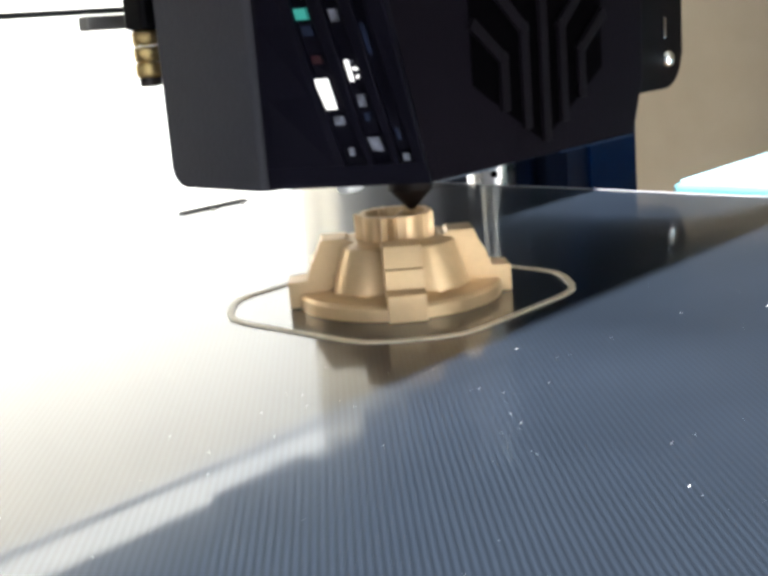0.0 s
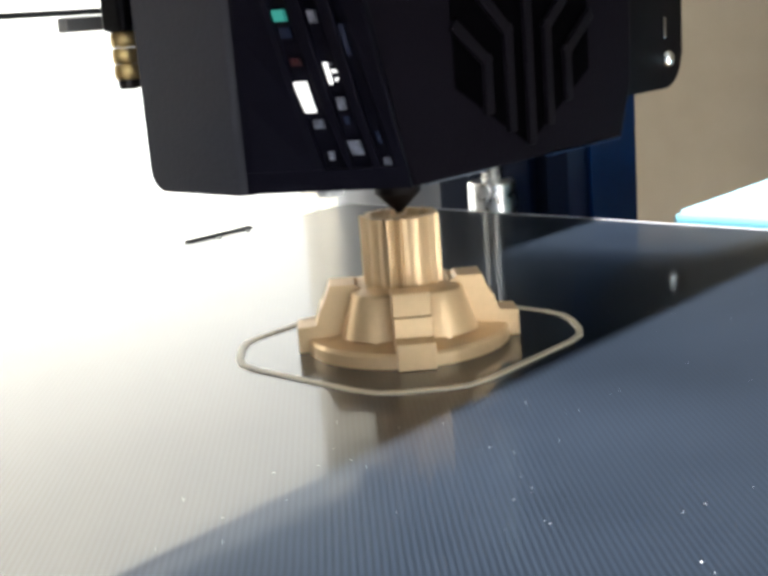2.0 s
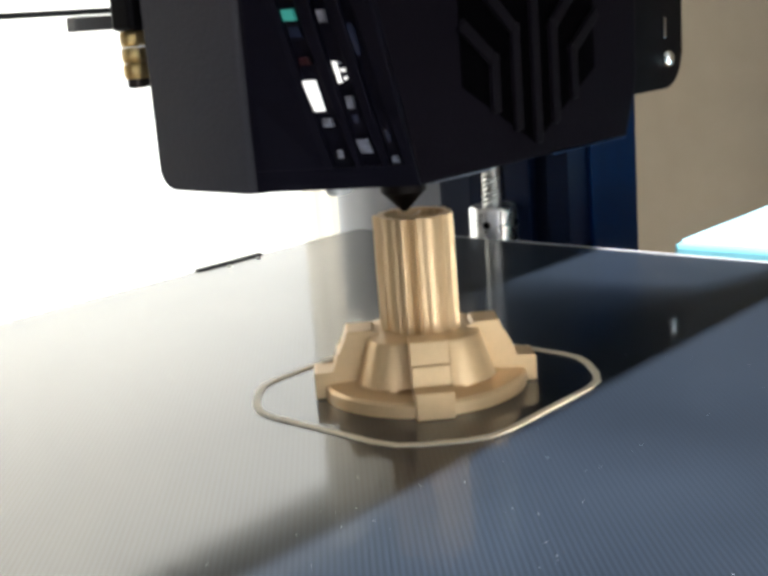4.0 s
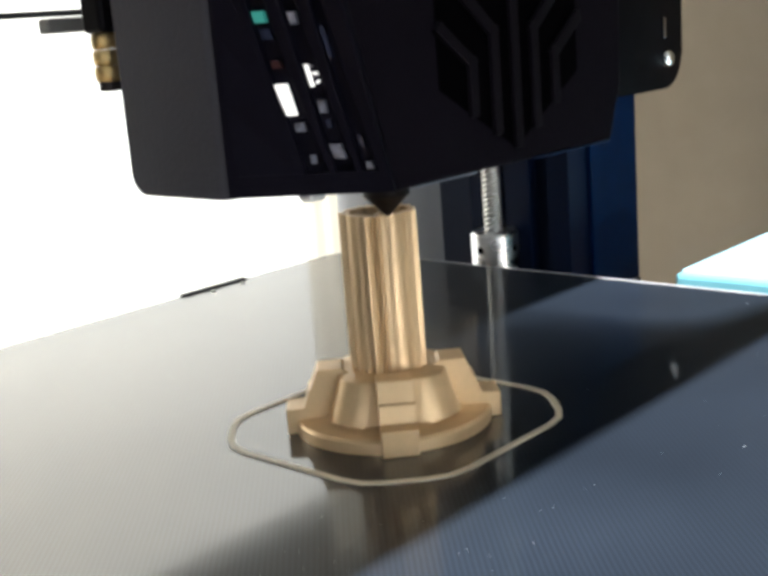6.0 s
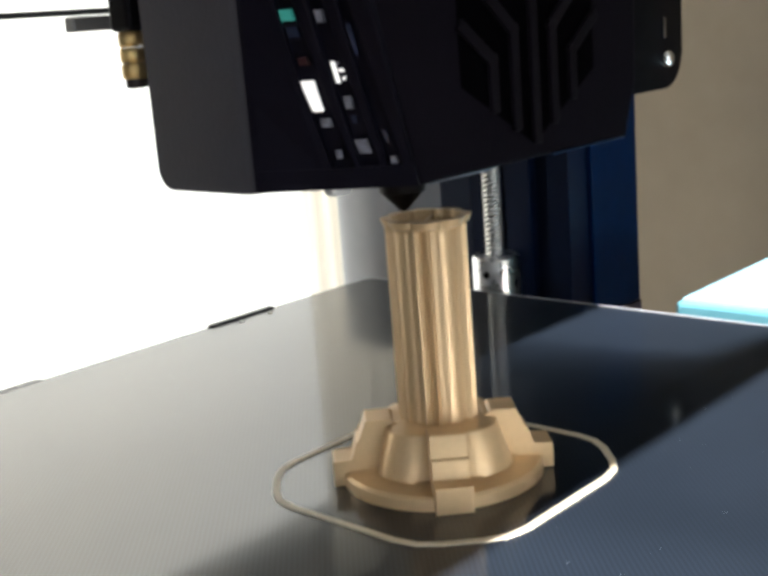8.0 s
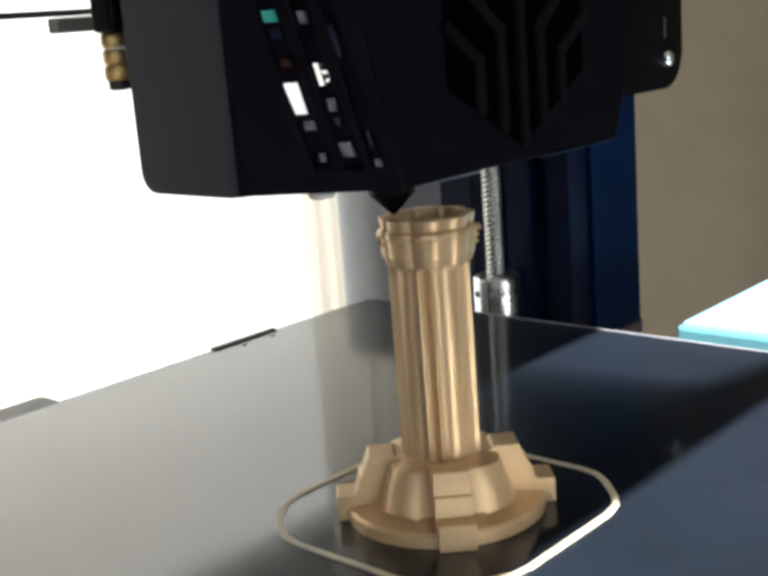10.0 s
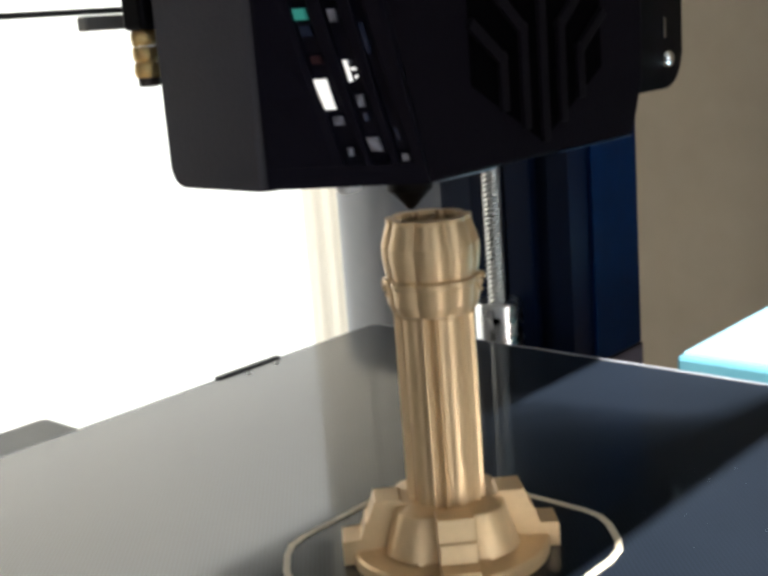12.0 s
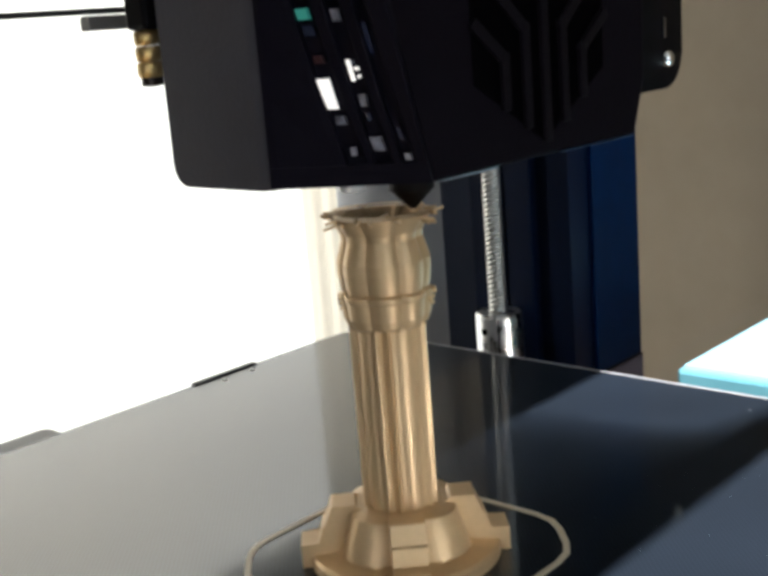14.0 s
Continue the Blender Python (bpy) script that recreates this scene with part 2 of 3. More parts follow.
# ---- the room ----
def room():
    X0, X1, Y0, Y1, Z0, Z1 = -1600, 1080, -2000, 900, -850, 1650
    st = lambda ob: tagged(ob, kind="structure")
    st(part("floor", box(X0 - 100, X1 + 100, Y0 - 100, Y1 + 100, Z0 - 60, Z0), M_FLOOR))
    st(part("ceiling", box(X0 - 100, X1 + 100, Y0 - 100, Y1 + 100, Z1, Z1 + 60), M_CEIL))
    st(part("wall_east", box(X1, X1 + 100, Y0, Y1 + 100, Z0, Z1), M_WALL))
    # window wall, with one opening down to the floor
    wx0, wx1, wz0, wz1 = -150, 1020, -800, 505
    bm = box(X0 - 100, wx0, Y1, Y1 + 100, Z0, Z1)
    box(wx1, X1, Y1, Y1 + 100, Z0, Z1, bm=bm)
    box(wx0, wx1, Y1, Y1 + 100, wz1, Z1, bm=bm)
    box(wx0, wx1, Y1, Y1 + 100, Z0, wz0, bm=bm)
    st(part("wall_north", bm, M_CREAM))
    w = st(thing("window_1", "tall white window flooded with daylight", "window", (wx0, Y1, wz0)))
    W, H = wx1 - wx0, wz1 - wz0
    for a, b, c, d in ((0, 35, 0, H), (W - 35, W, 0, H), (35, W - 35, 0, 35), (35, W - 35, H - 35, H)):
        part("window_frame", box(a, b, 30, 75, c, d, 3), M_FRAME, w)
    st(part("backdrop", box(wx0 - 900, wx1 + 900, Y1 + 600, Y1 + 620, wz0 - 900, wz1 + 900), M_DAY))
    # sheer curtain drawn back at the window's end
    bm = bmesh.new()
    n = 60
    rows = [[bm.verts.new((805 + 160 * i / n, 850 + 4 * math.sin(i * .5) + 1.5 * math.sin(i * 1.3), z)) for i in range(n + 1)] for z in (-820, -300, 150, 500)]
    for a, b in zip(rows, rows[1:]):
        for i in range(n):
            bm.faces.new((a[i], a[i + 1], b[i + 1], b[i]))
    tagged(part("curtain", bm, curtain_material(), smooth=60), "sheer cream curtain gathered beside the window", "curtain")
    # unseen south wall behind the camera; wide window and vent added to shape sunlight
    sx0, sx1, sz0, sz1 = -1560, 150, -150, 1381.7
    vx0, vz1 = -172, 1463.4
    bm = box(X0 - 100, sx0, Y0 - 100, Y0, Z0, Z1)
    box(sx1, X1 + 100, Y0 - 100, Y0, Z0, Z1, bm=bm)
    box(sx0, sx1, Y0 - 100, Y0, Z0, sz0, bm=bm)
    box(sx0, sx1, Y0 - 100, Y0, vz1, Z1, bm=bm)
    box(sx0, vx0, Y0 - 100, Y0, 1416, vz1, bm=bm)
    st(part("wall_south", bm, M_CREAM))
    w = st(thing("window_3", "wide white window added out of view for blue fill", "window", (sx0, Y0, sz0)))
    W, H = sx1 - sx0, sz1 - sz0
    for a, b, c, d in ((0, 40, 0, H), (W - 40, W, 0, H), (40, W - 40, 0, 40)):
        part("window_frame", box(a, b, -70, -30, c, d, 3), M_FRAME, w)
    # added rail thins towards its free end; fine teeth soften the sun's edge
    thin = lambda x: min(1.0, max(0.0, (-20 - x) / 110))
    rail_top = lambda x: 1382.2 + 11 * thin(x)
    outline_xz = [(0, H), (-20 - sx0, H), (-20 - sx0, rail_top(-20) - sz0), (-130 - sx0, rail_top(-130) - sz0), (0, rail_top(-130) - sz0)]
    part("shade_rail", prism(outline_xz, -50, -47, 0, axis="y"), M_FRAME, w)
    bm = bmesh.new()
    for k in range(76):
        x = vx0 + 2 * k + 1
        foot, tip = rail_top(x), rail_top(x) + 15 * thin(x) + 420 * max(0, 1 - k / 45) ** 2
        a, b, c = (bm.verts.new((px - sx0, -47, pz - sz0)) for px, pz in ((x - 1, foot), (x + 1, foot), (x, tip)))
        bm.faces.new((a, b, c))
    part("shade_teeth", bm, M_FRAME, w, "fine white teeth added to soften the sun's edge")
    st(part("backdrop", box(sx0 - 500, sx1 + 500, Y0 - 520, Y0 - 500, sz0 - 500, 1490), M_DAY3))
    # west wall, out of view: small window of four lights, added as side fill
    ay0, ay1, az0, az1 = -900, -420, 60, 640
    bm = box(X0 - 100, X0, Y0, ay0, Z0, Z1)
    box(X0 - 100, X0, ay1, Y1, Z0, Z1, bm=bm)
    box(X0 - 100, X0, ay0, ay1, Z0, az0, bm=bm)
    box(X0 - 100, X0, ay0, ay1, az1, Z1, bm=bm)
    st(part("wall_west", bm, M_WEST))
    w = st(thing("window_2", "small white window added out of view for side fill", "window", (X0, ay0, az0)))
    W, H = ay1 - ay0, az1 - az0
    for a, b, c, d in ((0, 30, 0, H), (W - 30, W, 0, H), (30, W - 30, 0, 30), (30, W - 30, H - 30, H), (W / 2 - 15, W / 2 + 15, 30, H - 30)):
        part("window_frame", box(-70, -30, a, b, c, d, 3), M_FRAME, w)
    part("glazing_bar", box(-65, -35, 30, W - 30, H / 2 - 12, H / 2 + 12, 2), M_FRAME, w)
    st(part("backdrop", box(X0 - 420, X0 - 400, ay0 - 300, ay1 + 300, az0 - 300, az1 + 300), M_DAY2))


def furniture():
    t = thing("table", "pale wooden table under the printer", "table", (0, 0, -850))
    part("tabletop", box(-150, 500, -160, 475, 735, 765, 3), M_TABLE, t)
    for x in (-120, 440):
        for y in (-130, 390):
            part("leg", box(x, x + 50, y, y + 50, 0, 735, 3), M_TABLE, t)
    c = thing("cabinet", "slate grey rounded cabinet behind the printer", "cabinet", (0, 0, -850))
    # light and haze on the cabinet's left are put into the end's paler colour
    left = [p for p in rounded(604, 700, 535, 625, 42, 10) if p[0] < 647]
    for name, out, mat, label in (("end_panel", [(646, 625)] + left + [(646, 535)], M_ENDPANEL, "rounded end, paler to imitate light on it"), ("body", rounded(646.3, 860, 535.4, 624.6, 3, 3), M_CABINET, "dark slate lacquered body")):
        bm = prism(out, 0, 985)
        top = [e for e in bm.edges if all(v.co.z > 980 for v in e.verts) and min(v.co.x for v in e.verts) < (645.9 if name == "end_panel" else 999)]
        bmesh.ops.bevel(bm, geom=top, offset=30 if name == "end_panel" else 2, segments=5, affect="EDGES", profile=0.5)
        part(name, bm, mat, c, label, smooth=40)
    # unseen board, added so that the sheet reflects something dark here
    k = thing("reflection_board", "dark board added out of view to darken reflections", "board", (1075, 0, 150))
    part("board", box(-12, 4, 480, 730, 40, 620, 2), M_NAVY, k)
    for y0, y1, z0, z1 in ((472, 738, 32, 39.8), (472, 738, 620.2, 628), (472, 479.8, 40, 620), (730.2, 738, 40, 620)):
        part("frame", box(-20, 4, y0, y1, z0, z1, 1), M_NAVY, k)


def rounded(x0, x1, y0, y1, r, n=6):
    pts = []
    for cx, cy, a0 in ((x1 - r, y0 + r, -90), (x1 - r, y1 - r, 0), (x0 + r, y1 - r, 90), (x0 + r, y0 + r, 180)):
        for i in range(n + 1):
            a = radians(a0 + 90 * i / n)
            pts.append((cx + r * math.cos(a), cy + r * math.sin(a)))
    return pts


# ---- the printer's fixed parts ----
def printer_frame():
    f = thing("printer_frame", "dark printer frame with an upright post and lead screw", "printer frame", (0, 0, -85))
    up = 85
    part("base", box(60, 300, 20, 400, 0, 45, 6), M_BASE, f)
    part("cross_member", box(30, 382, 235, 300, 6, 40, 3), M_POST, f)
    part("rear_housing", box(120, 268, 402, 470, 0, up - 45, 6, 3), M_BASE, f, "grey plastic rear housing")
    # upright: aluminium profile with a slot down its side
    x0, x1, y0, y1 = 383, 433, 251.5, 301
    s = 5
    out = [(x0, y0), (x1, y0), (x1, y1), (x0, y1), (x0, y0 + 40), (x0 + s, y0 + 40), (x0 + s, y0 + 31), (x0, y0 + 31),
           (x0, y0 + 19), (x0 + s, y0 + 19), (x0 + s, y0 + 10), (x0, y0 + 10)]
    part("upright", prism(out, 41, 620), M_POST, f)
    # strip whose blue colour stands in for skylight reflected by the post's front
    part("blue_reflection", box(x0 + 14, x1 - .4, y0 - 2.2, y0 - .1, 61, 619, .5), M_POSTFACE, f, "front strip coloured blue for reflected light")
    # added block that hides the sunlit part of the post's foot
    part("sunlit_foot_cover", box(x0 + 10, x1 + .3, y0 - 2.6, y1 + 2, 20, 60.8, .6), M_PLATE, f, "black cover added to keep the post's foot dark")
    cx, cy = 371, 280.3
    part("motor", box(cx - 21, cx + 21, cy - 21, cy + 21, 41, up - 24, 3), M_PLATE, f)
    cz = up + 5.6
    coup = lathe([(4.2, cz - 25), (9, cz - 25), (9.6, cz - 24.3), (9.6, cz - .8), (8.9, cz), (4.2, cz)], 40)
    c = part("coupling", coup, M_ALU, f, "silver aluminium shaft coupling", smooth=30)
    # holes and slits are raised pieces, their inner shade painted near-black
    for az, dz in ((225, -6.5), (47, -6.5), (132, -6.5), (225, -18), (132, -18)):
        hole = lathe([(1.5, 0), (1.5, .25), (.9, .26), (.9, .1)], 14)
        a = radians(az)
        m = Matrix.Translation((9.5 * math.cos(a), 9.5 * math.sin(a), cz + dz)) @ Matrix.Rotation(a, 4, "Z") @ Matrix.Rotation(radians(90), 4, "Y")
        hole.transform(m)
        part("set_screw", hole, M_RECESS_SHADE, c)
    for az in (262, 82):
        slit = box(9.3, 9.68, -.3, .3, cz - 24, cz - 1)
        slit.transform(Matrix.Rotation(radians(az), 4, "Z"))
        part("slit", slit, M_RECESS_SHADE, c)
    # four-start thread
    bm = bmesh.new()
    n, pitch, r0, r1, z0, z1 = 16, 2.0, 3.0, 4.1, cz - 3, cz + 420
    rows = int((z1 - z0) / 0.5)
    prev = None
    for k in range(rows + 1):
        z = z0 + k * 0.5
        loop = []
        for i in range(n):
            ph = ((z / pitch) - 4 * i / n * 1.0) % 1.0
            tri = 1 - abs(2 * ph - 1)
            r = r0 + (r1 - r0) * min(1, max(0, 2 * tri - .4))
            a = 2 * math.pi * i / n
            loop.append(bm.verts.new((r * math.cos(a), r * math.sin(a), z)))
        if prev:
            for i in range(n):
                bm.faces.new((prev[i], prev[(i + 1) % n], loop[(i + 1) % n], loop[i]))
        prev = loop
    screw = part("lead_screw", bm, M_STEEL, f, "bright steel lead screw", smooth=50)
    return [(ob, cx, cy) for ob in (c, screw)]


def display():
    d = thing("display", "glowing pale cyan touch display beside the bed", "display", (349, 188, -85))
    part("stand", box(20, 90, -95, -20, 0, 79, 4), M_HOUSING, d)
    part("housing", box(0, 150, -130, 0, 79, 85.6, 1.5), M_HOUSING, d)
    part("screen", box(2, 148, -128, -2, 85.6, 86.8, .4), M_SCREEN, d)


# ---- the moving bed, the print and the first line round it ----
CX, CY = 191.0, 172.0


def bed():
    b = thing("print_bed", "dark slate textured print bed with a pale rim", "print bed")
    part("sheet", prism(rounded(15.5, 335.5, 8, 328.2, 5), -.8, 0), M_SHEET, b, "slate grey textured print sheet")
    part("plate", prism(rounded(15.1, 336.8, 7.6, 329.1, 5), -4.2, -.81), M_BEDEDGE, b, "pale metal heating plate")
    part("rim", box(335.6, 336.5, 13, 324, -.8, .16, .1), M_RIM, b, "bright bare edge of the plate")
    part("rim", box(22, 331, 328.3, 328.9, -.8, .06, .1), M_RIM, b, "bright bare edge of the plate")
    part("carriage", box(80, 270, 90, 250, -22, -12, 2), M_PLATE, b)
    for x in (45, 305):
        for y in (40, 296):
            part("levelling_spring", lathe([(5, -24), (6, -20), (5, -16), (6, -12), (5, -8), (5.5, -4.3)], 16, x, y), M_STEEL, b, smooth=60)
            part("levelling_knob", lathe([(11, -32), (13, -30), (13, -26), (10, -24.1)], 20, x, y), M_PLATE, b, smooth=40)
    for x in (70, 300):
        part("arm", box(min(x, 80), max(x, 80) if x < 80 else 306, 160, 180, -24, -22.1, 0), M_PLATE, b)
    t = part("tab", box(251.5, 282, 327.6, 330.4, -1.2, .75, .3), M_CLIP, b, "dark grey tab on the sheet's rear edge")
    for x in (262, 276):
        part("tab_mark", lathe([(1.0, 0.05), (1.0, .35)], 12, x, 323.5), M_FRAME, b, "small white mark")
    # dust
    rnd = random.Random(4)
    bm = bmesh.new()
    for _ in range(220):
        x, y = rnd.uniform(40, 332), rnd.uniform(14, 150)
        if abs(x - CX) < 38 and abs(y - CY) < 38:
            continue
        s = rnd.uniform(.05, .13) * (2.0 if rnd.random() < .06 else 1)
        bmesh.ops.create_icosphere(bm, subdivisions=1, radius=s, matrix=Matrix.Translation((x, y, .05)) @ Matrix.Diagonal((1, 1, .45, 1)))
    tagged(part("dust", bm, M_DUST, b), kind="stuff")
    return b


def hull(offset, n=5):
    """The outline of the four fins, grown by an offset with round corners."""
    pts = []
    for k in range(4):
        for s in (-1, 1):
            a = radians(225 + 90 * k)
            c = Vector((math.cos(a), math.sin(a))) * 25.2 + Vector((-math.sin(a), math.cos(a))) * 4.15 * s
            mid = a + s * radians(22.5)
            for i in range(n + 1):
                t = mid + radians(-22.5 + 45 * i / n)
                pts.append((c.x + offset * math.cos(t), c.y + offset * math.sin(t)))
    return pts


def skirt():
    a, b = hull(12.7, 2), hull(14.3, 2)
    bm = bmesh.new()
    rings = [[bm.verts.new((x, y, z)) for x, y in pts] for pts, z in ((a, 0), (a, .35), (b, .35), (b, 0))]
    n = len(a)
    for p, q in zip(rings, rings[1:] + rings[:1]):
        for i in range(n):
            bm.faces.new((p[i], p[(i + 1) % n], q[(i + 1) % n], q[i]))
    s = part("skirt_line", bm, material("pale gold filament", (0.62, 0.55, 0.42), 0.4, var=.15, scale=60))
    s.location = (CX / 1000, CY / 1000, 0)
    return tagged(s, "thin pale filament line round the print", "skirt")


# outer radius of the print by height, from the base's top to the flared crown
PROFILE = ((14, 9.0), (57.5, 9.0), (60.5, 10.2), (64.9, 10.6), (65.0, 11.0), (66.0, 11.0), (66.1, 10.0), (68, 10.4), (71, 10.8), (73.5, 10.8), (76, 10.1),
           (78.6, 9.3), (80.0, 9.5), (81.5, 10.4), (84.7, 12.5))


def outline(z, inner=False, n=144):
    """The lobed outline of the column and its capital at a height."""
    r = float(np.interp(z, [p[0] for p in PROFILE], [p[1] for p in PROFILE]))
    pts = []
    for i in range(n):
        a = 2 * math.pi * i / n
        turn = 72 if z < 58.5 else 45
        ph = ((math.degrees(a) - (211 if z < 58.5 else 198)) % turn + turn / 2) % turn - turn / 2
        if z < 58.5:
            # paired ridges with a narrow groove between them, and broad shallow panels beside
            cut = 1.1 * math.exp(-(ph / 4.0) ** 2) - .30 * math.exp(-((abs(ph) - 8.2) / 1.7) ** 2) + .75 * min(1, max(0, (abs(ph) - 9.5) / 4)) * (1 - .35 * math.cos(radians((abs(ph) - 36) * 6))) + .22 * math.exp(-((abs(ph) - 21) / 3) ** 2)
        else:
            cut = 1.15 * (1 - abs(ph) / 22.5) ** 2.2 - .12
        q = r - cut
        if 80.5 < z:
            q += .7 * math.sin(4 * a + 1) * (z - 80.5) / 4
        if inner:
            q = r - 2.1 - .5 * math.exp(-(ph / 4.0) ** 2) * 2
        pts.append((q * math.cos(a), q * math.sin(a)))
    return pts


def print_piece():
    p = thing("printed_column", "gold filament fluted column being printed on a finned base", "printed column", (CX, CY, 0))
    # round foot and sloping drum with four broad lobes
    def drum(a, r):
        return r * (1 + .095 * math.cos(4 * a))
    n = 96
    bm = bmesh.new()
    prof = [(23.2, 0), (23.2, 2.6), (22.6, 3.3), (17.2, 3.6), (16.5, 4.1), (13.7, 13.0), (13.3, 13.5), (12.5, 13.7), (10, 14), (3, 14)]
    loops = [[bm.verts.new(((r if k < 4 else drum(2 * math.pi * i / n, r)) * math.cos(2 * math.pi * i / n), (r if k < 4 else drum(2 * math.pi * i / n, r)) * math.sin(2 * math.pi * i / n), z))
              for i in range(n)] for k, (r, z) in enumerate(prof)]
    for a, b in zip(loops, loops[1:]):
        for i in range(n):
            bm.faces.new((a[i], a[(i + 1) % n], b[(i + 1) % n], b[i]))
    bm.faces.new(loops[0][::-1])
    bm.faces.new(loops[-1])
    part("foot", bm, M_GOLD, p, smooth=28)
    fin = [(9.5, .02), (25.2, .02), (25.2, 6), (20.7, 6), (19.6, 10.2), (18.9, 10.2), (17.2, 15), (11.3, 15), (11.0, 14.1), (9.5, 14.1)]
    for k in range(4):
        f = prism(fin, -4.15, 4.15, .25, axis="y")
        f.transform(Matrix.Rotation(radians(225 + 90 * k), 4, "Z"))
        part("fin", f, M_GOLD, p)
    # what the nozzle adds, layer on layer
    layers = []
    rnd = random.Random(11)
    step, top, k = 0.5, 84.6, 0
    z = 14.0
    while z < top - .01:
        z1 = min(z + step, top)
        bm = bmesh.new()
        loops = [outline(z + .01), outline(z1), outline(z1, True), outline(z + .01, True)]
        vs = [[bm.verts.new((x, y, h - z)) for x, y in pts] for pts, h in zip(loops, (z, z1, z1 - .02, z))]
        m = len(vs[0])
        for a, b in zip(vs, vs[1:] + vs[:1]):
            for i in range(m):
                bm.faces.new((a[i], a[(i + 1) % m], b[(i + 1) % m], b[i]))
        if k % 3 == 2:
            for turn in (28, 118):
                web = box(-7.4, 7.4, -.3, .3, 0, z1 - z - .05)
                web.transform(Matrix.Rotation(radians(turn), 4, "Z"))
                me = bpy.data.meshes.new("web")
                web.to_mesh(me)
                web.free()
                bm.from_mesh(me)
                bpy.data.meshes.remove(me)
        if 61.5 < z < 66:
            for _ in range(3):
                az = radians(rnd.choice((132, 312, 128, 305, 320, 140)) + rnd.uniform(-9, 9))
                rr = np.interp(z, [p[0] for p in PROFILE], [p[1] for p in PROFILE]) + rnd.uniform(-.1, .45)
                bmesh.ops.create_icosphere(bm, subdivisions=1, radius=rnd.uniform(.3, .65), matrix=Matrix.Translation((rr * math.cos(az), rr * math.sin(az), .2)))
        if z > 82.5:
            for _ in range(9):
                az = radians(rnd.uniform(60, 330))
                web = box(0, rnd.uniform(2, 4.6), -.35, .35, -.2, .35)
                web.transform(Matrix.Translation((10.6 * math.cos(az), 10.6 * math.sin(az), rnd.uniform(-.6, .4))) @ Matrix.Rotation(az + rnd.uniform(-.9, .9), 4, "Z") @ Matrix.Rotation(rnd.uniform(-.35, .3), 4, "Y"))
                me = bpy.data.meshes.new("curl")
                web.to_mesh(me)
                web.free()
                bm.from_mesh(me)
                bpy.data.meshes.remove(me)
        layers.append((part("layer", bm, M_GOLD, p, smooth=35), z, z1))
        z, k = z1, k + 1
    # loose blobs of the collar belong to its layers in height
    return p, layers


def gantry():
    g = thing("gantry", "black gantry beam with belt and end plate", "gantry")
    part("beam", box(-120, 362, 276, 296, 31, 100, 1), M_BEAM, g, "dark aluminium beam")
    part("belt", box(-120, 362, 271.5, 273.2, 7.6, 9.3, .2), M_BELT, g, "black toothed belt")
    part("nut_bracket", box(350, 382, 262, 298, 12, 20, 1), M_PLATE, g)
    pl = rounded(392, 453, -36.5, 60, 14, 8)
    e = part("end_plate", prism(pl, 238, 244.5, .8, axis="y"), M_PLATE, g, "black rounded end plate", smooth=40)
    for x, z, r in ((440, -24.5, 3.6),):
        b = lathe([(r, 0), (r * .95, r * .3), (r * .7, r * .6), (r * .3, r * .75), (.05, r * .78)], 24)
        b.transform(Matrix.Translation((x, 238, z)) @ Matrix.Rotation(radians(90), 4, "X"))
        part("screw", b, M_CHROME, e, "domed chrome screw", smooth=60)
    part("slot_pin", box(436.2, 437.9, 236.9, 238.1, -16, -7.5, .5), M_CHROME, e, "bright steel pin")
    return g


